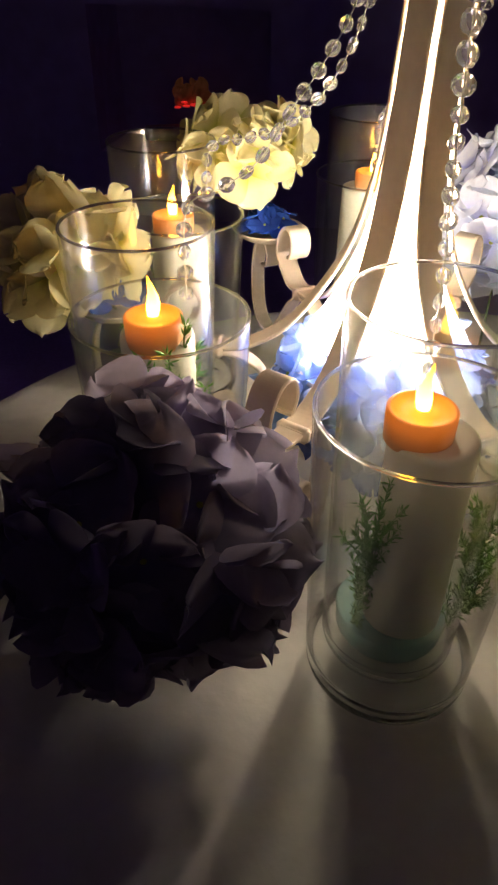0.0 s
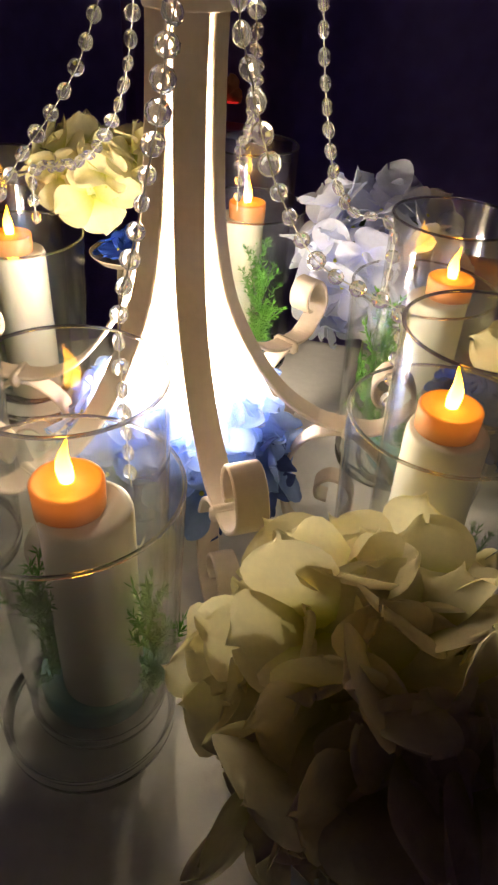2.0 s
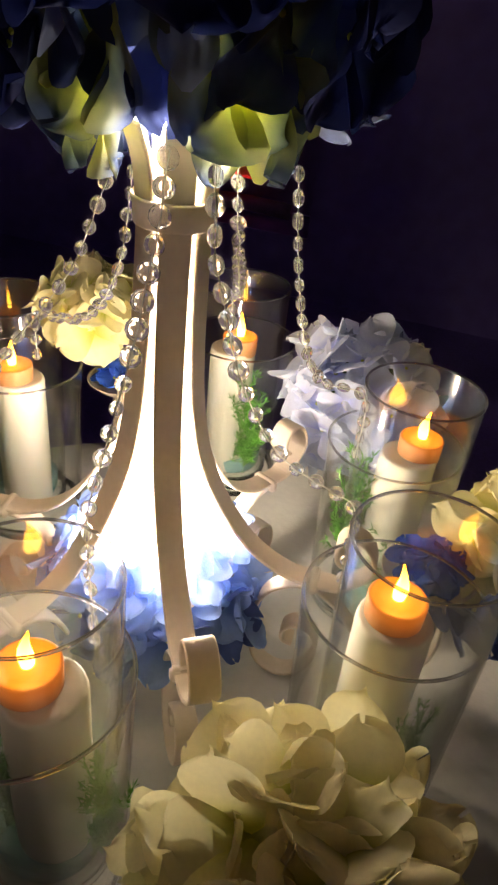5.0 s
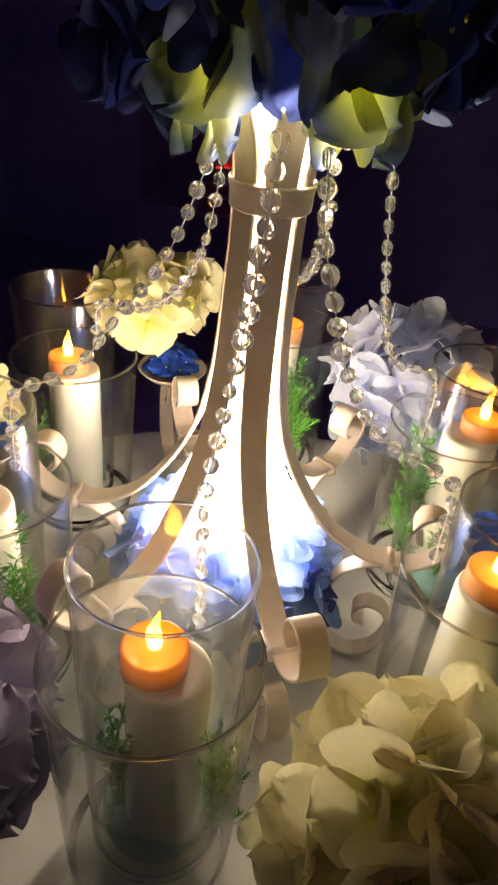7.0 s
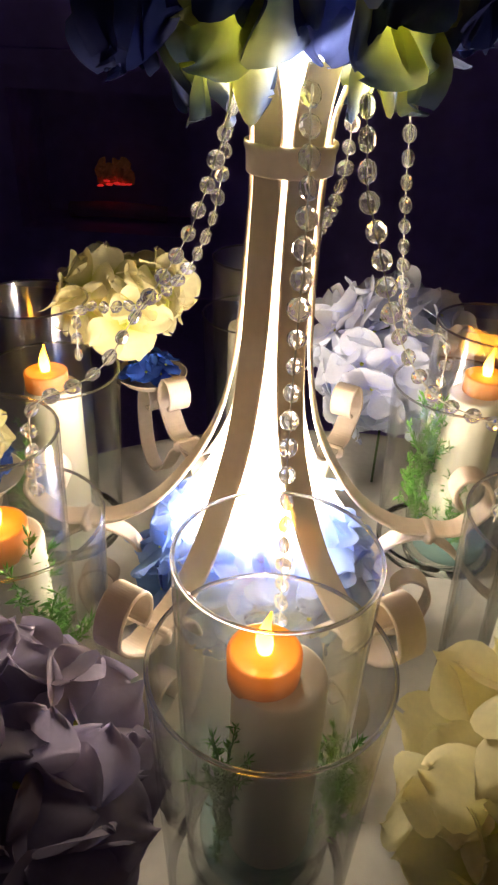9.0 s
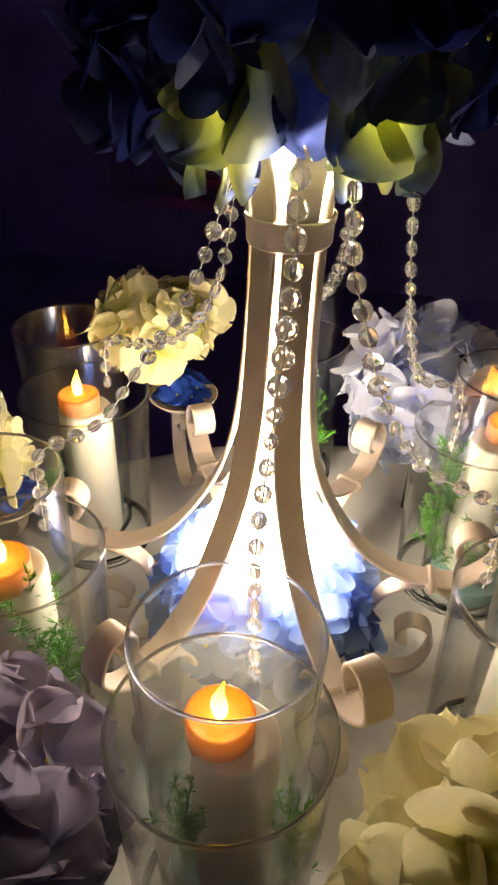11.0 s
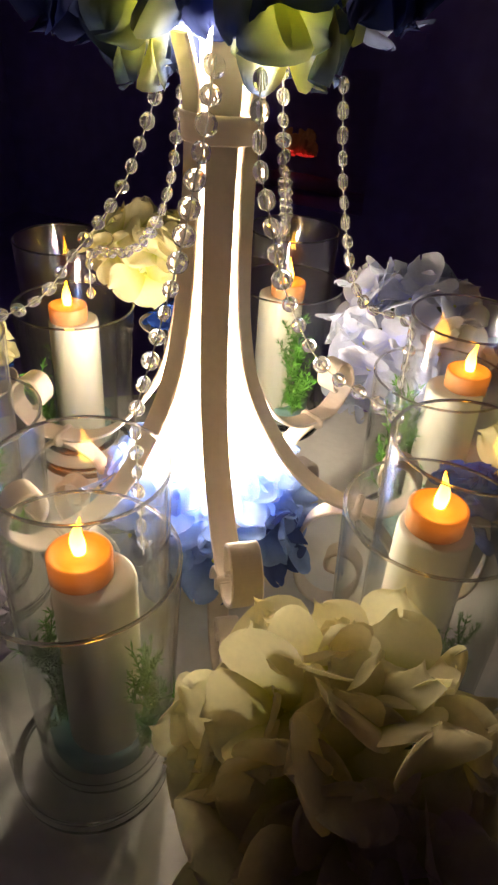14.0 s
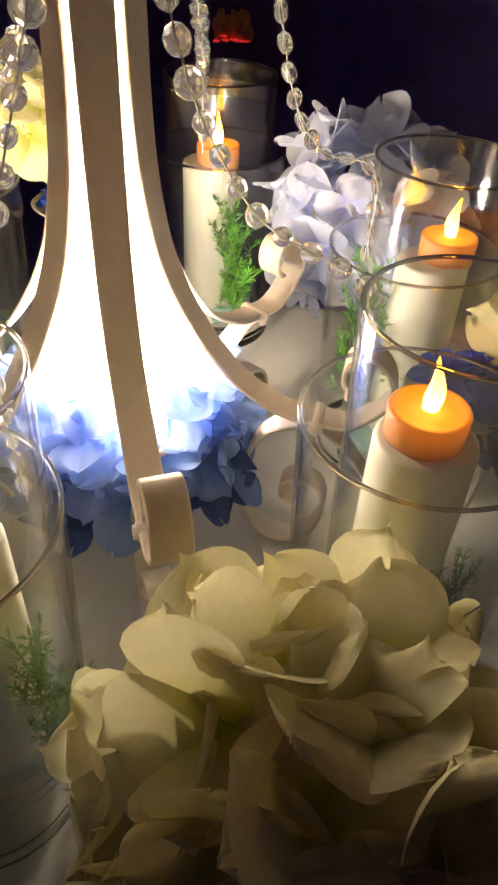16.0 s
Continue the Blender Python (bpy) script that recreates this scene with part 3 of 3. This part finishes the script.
# blue florets on the dishes
rnd = random.Random(8)
for a in (5, 125, 185):
    at = Matrix.Translation(polar(0.237, a, 0.1362))
    tuft = thing("blue_florets", "small cluster of blue silk petals on a cream dish", "flower", "blue clusters on dishes", at)
    for k in range(8):
        p = polar(0.017, k * 45 + rnd.uniform(-10, 10), 0.019 + rnd.uniform(-0.003, 0.006))
        floret(tuft, ROYAL, outward(p, Vector((0, 0, -0.01)), rnd.uniform(0, 90)) @ Matrix.Scale(0.72, 4), rnd)
    for k in range(11 if a == 5 else 0):                  # this cluster hangs over the rim of its dish
        p = Vector((0.062, 0.006, -0.006)) + polar(0.034, k * 33 + rnd.uniform(-8, 8), rnd.uniform(-0.020, 0.016))
        floret(tuft, BLUE_DARK, outward(p, Vector((0.055, 0, 0.0)), rnd.uniform(0, 90)), rnd)

# blue hydrangea ring at the foot of the light
ring = thing("blue_hydrangea_ring", "ring of blue silk hydrangea florets at the foot of the light", "flower")
rnd = random.Random(9)
for k in range(36):
    t = (k + 0.5) / 36
    r, z = 0.060 + 0.034 * t, 0.122 - 0.050 * t ** 1.3
    if r > 0.066 and 18 < (k * 137.5) % 360 < 86:          # open towards the back
        continue
    p = polar(r, k * 137.5, z + rnd.uniform(-0.006, 0.006))
    floret(ring, BLUE, outward(p, Vector((0, 0, 0.02)), rnd.uniform(0, 90)), rnd)

# lower front florets: the shade under the ring is put into their deeper blue
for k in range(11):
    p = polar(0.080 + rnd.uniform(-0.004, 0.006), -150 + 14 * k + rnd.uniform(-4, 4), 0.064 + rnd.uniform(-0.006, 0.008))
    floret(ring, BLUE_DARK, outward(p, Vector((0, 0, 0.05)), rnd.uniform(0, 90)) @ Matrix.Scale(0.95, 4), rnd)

# the dark bouquet on top
top = thing("top_bouquet", "large bouquet of deep blue and lime silk petals on the stand", "bouquet")
rnd = random.Random(12)
bm = bmesh.new()
bmesh.ops.create_icosphere(bm, subdivisions=3, radius=0.07)
for v in bm.verts:
    v.co *= 1 + 0.15 * noise.noise(v.co * 40)
part("foam_core", mesh_of(bm, "foam_core", FOAM), top, pose(0, 0, 0.590))
for k in range(80):
    z = 1 - 1.30 * (k + 0.5) / 80
    a = k * 2.399963 + rnd.uniform(-0.2, 0.2)
    r = math.sqrt(max(0, 1 - z * z))
    p = Vector((0.01 + 0.122 * r * math.cos(a), 0.122 * r * math.sin(a), 0.588 + 0.115 * z))
    floret(top, DEEP, outward(p, Vector((0, 0, 0.57)), rnd.uniform(0, 90)) @ pose(0, 0, 0, rnd.gauss(0, 18), rnd.gauss(0, 18)), rnd)
# large blooms round the neck, lit from below and within: azimuth, radius, height, droop of the face, kind
BLOOMS = [(-140, 0.050, 0.466, -8, LIME), (-112, 0.062, 0.500, 2, LIME), (-20, 0.048, 0.470, -8, LIME), (6, 0.064, 0.486, -8, LIME), (-40, 0.060, 0.498, 2, LIME),
          (-94, 0.060, 0.526, -4, NAVY), (-64, 0.060, 0.522, -4, NAVY), (-28, 0.080, 0.526, -6, NAVY), (-166, 0.078, 0.476, -14, NAVY), (-130, 0.080, 0.522, -6, NAVY),
          (-146, 0.100, 0.496, -14, DEEP), (-122, 0.110, 0.550, -12, DEEP), (-4, 0.102, 0.518, -10, DEEP), (-52, 0.106, 0.572, -14, DEEP), (-88, 0.108, 0.582, -14, DEEP),
          (38, 0.058, 0.480, -10, LIME), (74, 0.058, 0.480, -10, NAVY), (112, 0.056, 0.478, -10, LIME), (150, 0.056, 0.478, -10, NAVY), (186, 0.054, 0.474, -10, LIME),
          (30, 0.106, 0.510, -14, DEEP), (62, 0.108, 0.510, -14, DEEP), (98, 0.108, 0.506, -14, DEEP), (134, 0.108, 0.506, -14, DEEP), (170, 0.108, 0.500, -14, DEEP), (196, 0.104, 0.500, -14, DEEP)]
for a, r, z, droop, kind in BLOOMS:
    face = Matrix.Translation(polar(r, a, z) + Vector((LEAN * 0.35, 0, 0))) @ turn_z(a) @ pose(0, 0, 0, 0, 90 - droop, 0) @ turn_z(rnd.uniform(0, 90))
    floret(top, kind, face @ Matrix.Scale(rnd.uniform(0.92, 1.06), 4), rnd)
# petals that close the space above the light
for k in range(40):
    a = k * 18 + 9 * (k // 20) + rnd.uniform(-8, 8)
    row = k // 20
    p = polar(0.034 + 0.022 * row, a, 0.506 + 0.022 * row + rnd.uniform(-0.006, 0.006))
    part("petal", NAVY[k % 8], top, Matrix.Translation(p) @ turn_z(a) @ pose(0, 0, 0, rnd.uniform(-30, 30), -58 + 12 * row + rnd.uniform(-12, 12), rnd.uniform(-20, 20)))
# blue petals lit from the neck: that light is put into their pale colour
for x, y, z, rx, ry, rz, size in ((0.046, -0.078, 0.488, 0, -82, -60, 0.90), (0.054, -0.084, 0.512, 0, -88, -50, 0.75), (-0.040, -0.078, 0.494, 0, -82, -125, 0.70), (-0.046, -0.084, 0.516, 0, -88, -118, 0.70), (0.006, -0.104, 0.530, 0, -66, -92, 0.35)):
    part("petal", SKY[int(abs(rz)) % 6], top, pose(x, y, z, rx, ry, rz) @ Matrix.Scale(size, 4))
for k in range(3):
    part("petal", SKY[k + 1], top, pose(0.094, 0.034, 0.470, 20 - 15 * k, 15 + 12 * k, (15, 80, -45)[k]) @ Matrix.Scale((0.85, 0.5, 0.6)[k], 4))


# ---- glasses, candles and greens ----
def glass_parts(r0, r1, h, wall, base, lip):
    """A straight glass: thick base with a rounded heel, wall, and fire-polished rim."""
    heel = base + lip
    rb = r0 + (r1 - r0) * heel / h
    fillet = [(rb - wall - lip * (1 - math.cos(radians(q))), heel - (lip + 0.0005) * math.sin(radians(q))) for q in range(0, 91, 15)]
    foot = mesh_of(spun([(0, 0.0026), (r0 - 0.020, 0.0022), (r0 - 0.011, 0.0004), (r0 - 0.008, 0), (r0 - 0.005, 0.0007), (r0 - 0.0022, 0.0026), (r0 - 0.0006, 0.0056), (r0 + 0.0002, 0.009), (rb, heel), *fillet, (0, base + 0.0008)], 72), "glass_base", GLASS)
    outside = [(rb + (r1 - rb) * k, heel + 0.0003 + (h - 0.0015 - heel) * k) for k in (0, 0.003, 0.25, 0.5, 0.75, 0.997, 1)]
    inside = [(r - wall, z) for r, z in outside[::-1]]
    body = mesh_of(spun([*outside, *inside, outside[0]], 72), "glass_wall", GLASS_WALL)
    ring = [(r1 - wall / 2 + wall * 0.56 * math.cos(2 * math.pi * k / 10), h - 0.001 + wall * 0.52 * math.sin(2 * math.pi * k / 10)) for k in range(11)]
    return body, foot, mesh_of(spun(ring, 96), "glass_rim", RIM_GLASS)


OUTER = glass_parts(0.0570, 0.0655, 0.204, 0.0022, 0.008, 0.011)
INNER = glass_parts(0.0465, 0.0530, 0.2645, 0.0020, 0.0125, 0.003)


def glass(name, label, group, at, meshes):
    g = thing(name, label, "vase", group, at)
    for nm, me in zip(("glass_wall", "glass_base", "glass_rim"), meshes):
        ob = part(nm, me, g)
        if nm != "glass_wall":
            ob.visible_shadow = False          # lets light through the clear base and rim


PILLAR = mesh_of(spun([(0, 0), (0.025, 0), (0.0265, 0.0015), (0.0270, 0.05), (0.0268, 0.1655), (0.0260, 0.1690), (0.0245, 0.1700), (0.020, 0.1702), (0, 0.1690)], 56), "pillar_candle", WAX)
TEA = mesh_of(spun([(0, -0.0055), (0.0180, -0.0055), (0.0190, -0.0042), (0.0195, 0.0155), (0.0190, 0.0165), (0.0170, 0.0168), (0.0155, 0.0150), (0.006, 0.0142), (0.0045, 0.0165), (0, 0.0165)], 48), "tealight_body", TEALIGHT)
flame_prof = [(0, 0), (0.0036, 0.0), (0.0043, 0.004), (0.0044, 0.008), (0.0037, 0.012), (0.0026, 0.016), (0.0016, 0.020), (0.0008, 0.0235), (0.0003, 0.0257), (0, 0.026)]
bm = spun(flame_prof, 20)
for v in bm.verts:
    v.co.x += 0.0016 * math.sin(v.co.z * 180) * (v.co.z / 0.02)
FLAME_MESH = mesh_of(bm, "flame_tip", FLAME)


def sprig_mesh(seed):
    """A branching sprig with many short needle leaves."""
    rnd = random.Random(seed)
    bm = bmesh.new()

    def leaf(p, d, size):
        side = d.cross(Vector((rnd.uniform(-1, 1), rnd.uniform(-1, 1), rnd.uniform(-1, 1)))).normalized() * size * 0.10
        up = side.cross(d).normalized() * size * 0.08
        v = [bm.verts.new(q) for q in (p, p + d * size * 0.5 + side, p + d * size, p + d * size * 0.5 - side, p + d * size * 0.5 + up)]
        for a, b in ((0, 1), (1, 2), (2, 3), (3, 0)):
            bm.faces.new((v[a], v[b], v[4]))

    def twig(p, d, length, depth):
        steps = max(3, int(length / 0.006))
        last = p
        for i in range(steps):
            d = (d + Vector((rnd.uniform(-0.2, 0.2), rnd.uniform(-0.2, 0.2), 0.06))).normalized()
            q = last + d * length / steps
            s = d.cross(Vector((0.4, 0.8, 0.3))).normalized() * 0.0006
            a = [bm.verts.new(x) for x in (last - s, last + s, q + s, q - s)]
            bm.faces.new(a)
            if depth == 0 or i > 1:
                for _ in range(7 if depth == 0 else 2):
                    leaf(q, (d * 0.6 + Vector((rnd.uniform(-1, 1), rnd.uniform(-1, 1), rnd.uniform(-0.6, 0.8)))).normalized(), rnd.uniform(0.004, 0.0105))
            if depth > 0 and i > 0:
                for _ in range(2):
                    twig(q, (d + Vector((rnd.uniform(-1, 1), rnd.uniform(-1, 1), rnd.uniform(0, 0.6)))).normalized(), length * rnd.uniform(0.20, 0.40), depth - 1)
            last = q

    twig(Vector((0, 0, 0)), Vector((0, 0, 1)), 0.105, 1)
    return mesh_of(bm, "sprig", FERN, False)


bm = spun([(0.0, 0.0002), (0.036, 0.0002), (0.0375, 0.004), (0.0385, 0.018), (0.037, 0.020), (0.0, 0.0195)], 48)
for v in bm.verts:
    v.co.z += 0.0012 * noise.noise(v.co * 120) if v.co.z > 0.01 else 0.0
GEL_MESH = mesh_of(bm, "aqua_gel", GEL)
SPRIGS = [sprig_mesh(80 + k) for k in range(3)]
# centres of the outer glass, the inner glass, the tealight and the candle, the azimuths, heights and widths of the greens, and the heights of both rims and the flame
SETS = [((0.0235, -0.2280), (0.0225, -0.2125), (0.0195, -0.2160), (0.0290, -0.2160), ((205, 1.0, 0.8), (350, 0.95, 0.8)), 0.2010, 0.2590, 0.2215),
        ((0.2150, -0.0740), (0.2270, -0.0890), (0.2148, -0.0800), (0.2168, -0.0815), ((322, 0.72, 0.55), (348, 0.75, 0.55)), 0.1940, 0.2650, 0.2320),
        ((0.1810, 0.1455), (0.1955, 0.1250), (0.2030, 0.1480), (0.1950, 0.1400), ((204, 1.3, 0.9), (262, 1.0, 1.0)), 0.1860, 0.2580, 0.2250),
        ((-0.0300, 0.2950), (-0.0325, 0.3000), (-0.0290, 0.2870), (-0.0370, 0.2870), ((300, 1.08, 1.1), (338, 0.9, 1.0)), 0.1860, 0.2505, 0.2190),
        ((-0.2140, 0.1130), (-0.2330, 0.1310), (-0.2180, 0.1080), (-0.2150, 0.1120), ((150, 1.0, 0.9), (205, 0.95, 0.9)), 0.1850, 0.2490, 0.2130),
        ((-0.1640, -0.1175), (-0.1775, -0.1145), (-0.1630, -0.1370), (-0.1640, -0.1280), ((352, 1.3, 1.25), (120, 0.9, 0.9)), 0.1880, 0.2520, 0.2240)]
rnd = random.Random(21)
for (ox, oy), (ix, iy), (tx, ty), (cx, cy), greens, h_out, h_in, h_tip in SETS:
    spin = greens[0][0]
    glass("hurricane_vase", "wide clear glass cylinder vase standing on the tablecloth", "wide glass vases", pose(ox, oy, TABLE_Z) @ Matrix.Diagonal((1, 1, (h_out - TABLE_Z) / 0.204, 1)), OUTER)
    glass("glass_cylinder", "tall clear glass cylinder standing inside a wider vase", "tall inner glasses", pose(ix, iy, TABLE_Z + 0.0080) @ Matrix.Diagonal((1, 1, (h_in - TABLE_Z - 0.008) / 0.2645, 1)), INNER)
    thing("pillar_candle", "ivory pillar candle with an electric tealight on top", "candle", "pillar candles", pose(cx, cy, TABLE_Z + 0.0216, 0, 0, spin) @ Matrix.Diagonal((1, 1, (h_tip - 0.0450 - TABLE_Z - 0.0216) / 0.1702, 1)), PILLAR)
    tea = thing("electric_tealight", "orange glowing electric tealight with a flame-shaped tip", "tealight", "electric tealights", pose(tx, ty, h_tip - 0.0449, 0, 0, spin))
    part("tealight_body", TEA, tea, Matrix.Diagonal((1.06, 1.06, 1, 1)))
    part("flame_tip", FLAME_MESH, tea, pose(0, 0, 0.0162) @ Matrix.Scale(1.1, 4), "bright yellow flame-shaped lamp tip")
    gel = thing("aqua_gel", "pale aqua gel round the foot of the candle", "gel", "aqua gel layers", pose(ix, iy, TABLE_Z + 0.0216), GEL_MESH)
    for k, (a, tall, wide) in enumerate(greens):
        p = Vector((cx, cy, TABLE_Z + 0.0216)) + polar(0.0345, a, 0)
        d = Vector((p.x - ix, p.y - iy, 0))
        if d.length > 0.0375:
            p = Vector((ix, iy, p.z)) + d.normalized() * 0.0375
        thing("fern_sprig", "small green fern sprig beside the candle", "fern", "fern sprigs", Matrix.Translation(p) @ pose(0, 0, 0, 0, 0, rnd.uniform(0, 360)) @ Matrix.Diagonal((wide, wide, tall, 1)), SPRIGS[(k + int(a)) % 3])


# ---- crystal strands ----
def coin_bead():
    """A faceted round bead, thicker in the middle, its hole along x."""
    bm = bmesh.new()
    n, rings = 10, []
    for r, y in ((0.0030, -0.0036), (0.0052, -0.0024), (0.0064, 0.0), (0.0052, 0.0024), (0.0030, 0.0036)):
        rings.append([bm.verts.new((r * math.cos(2 * math.pi * k / n), y, r * math.sin(2 * math.pi * k / n))) for k in range(n)])
    for a, b in zip(rings, rings[1:]):
        for k in range(n):
            bm.faces.new((a[k], a[(k + 1) % n], b[(k + 1) % n], b[k]))
    bm.faces.new(rings[0])
    bm.faces.new(rings[-1][::-1])
    return mesh_of(bm, "bead", CRYSTAL, False)


BEAD = coin_bead()
STRANDS = [[(0.018, -0.036, 0.450), (0.021, -0.054, 0.411), (0.022, -0.070, 0.384), (0.022, -0.082, 0.357), (0.022, -0.097, 0.332), (0.022, -0.126, 0.290), (0.023, -0.147, 0.265), (0.024, -0.1535, 0.245), (0.025, -0.1535, 0.200), (0.026, -0.152, 0.140)],
           [(0.050, -0.040, 0.446), (0.056, -0.048, 0.399), (0.063, -0.051, 0.378), (0.070, -0.053, 0.357), (0.076, -0.053, 0.337), (0.084, -0.053, 0.316), (0.098, -0.053, 0.292), (0.112, -0.054, 0.275), (0.128, -0.055, 0.265), (0.158, -0.056, 0.255), (0.170, -0.056, 0.250), (0.174, -0.057, 0.238), (0.1745, -0.057, 0.210), (0.1745, -0.057, 0.175)],
           [(0.082, 0.028, 0.440), (0.088, 0.034, 0.380), (0.094, 0.044, 0.335), (0.100, 0.055, 0.300), (0.107, 0.067, 0.278), (0.116, 0.081, 0.263), (0.130, 0.090, 0.2585), (0.141, 0.092, 0.257), (0.149, 0.097, 0.246), (0.151, 0.098, 0.228), (0.150, 0.097, 0.190)],
           [(0.045, 0.012, 0.446), (0.045, 0.020, 0.410), (0.040, 0.045, 0.372), (0.025, 0.100, 0.325), (0.002, 0.165, 0.288), (-0.014, 0.205, 0.274), (-0.024, 0.232, 0.263), (-0.0265, 0.2395, 0.245), (-0.027, 0.240, 0.195)],
           [polar(r, 151, z) for r, z in [(0.036, 0.440), (0.047, 0.379), (0.056, 0.350), (0.072, 0.322), (0.096, 0.296), (0.126, 0.277), (0.166, 0.264), (0.190, 0.259), (0.204, 0.246), (0.207, 0.226), (0.207, 0.205)]],
           [*(polar(r, 214, z) for r, z in [(0.032, 0.440), (0.053, 0.385), (0.066, 0.359), (0.085, 0.333), (0.103, 0.312), (0.118, 0.291), (0.129, 0.280)]), (-0.119, -0.077, 0.272), (-0.130, -0.080, 0.266), (-0.144, -0.087, 0.261), (-0.150, -0.092, 0.250), (-0.151, -0.093, 0.222), (-0.151, -0.093, 0.190)]]
rnd = random.Random(33)
for which, pts in enumerate(STRANDS):
    line = spline(pts, 10)
    strand = thing("crystal_strand", "strand of clear faceted crystal beads draped from the bouquet", "bead strand", "crystal bead strands")
    part("thread", mesh_of(tube(line, 0.0005, 5), "thread", THREAD), strand)
    done, goal = 0.0, 0.004
    for a, b in zip(line, line[1:]):
        seg = (b - a).length
        while done + seg > goal:
            p = a.lerp(b, (goal - done) / seg)
            q = (b - a).to_track_quat("X", "Z").to_matrix().to_4x4()
            spin = (90, 0, 125, 90, 30, 30)[which] + rnd.gauss(0, (28, 28, 26, 28, 48, 48)[which])
            part("bead", BEAD, strand, Matrix.Translation(p) @ q @ pose(0, 0, 0, spin) @ Matrix.Scale(rnd.uniform(1.12, 1.25) if which < 2 and goal < 0.13 else rnd.uniform(0.84, 1.02), 4))
            goal += 0.0172 if which < 2 and goal < 0.13 else 0.0158
        done += seg
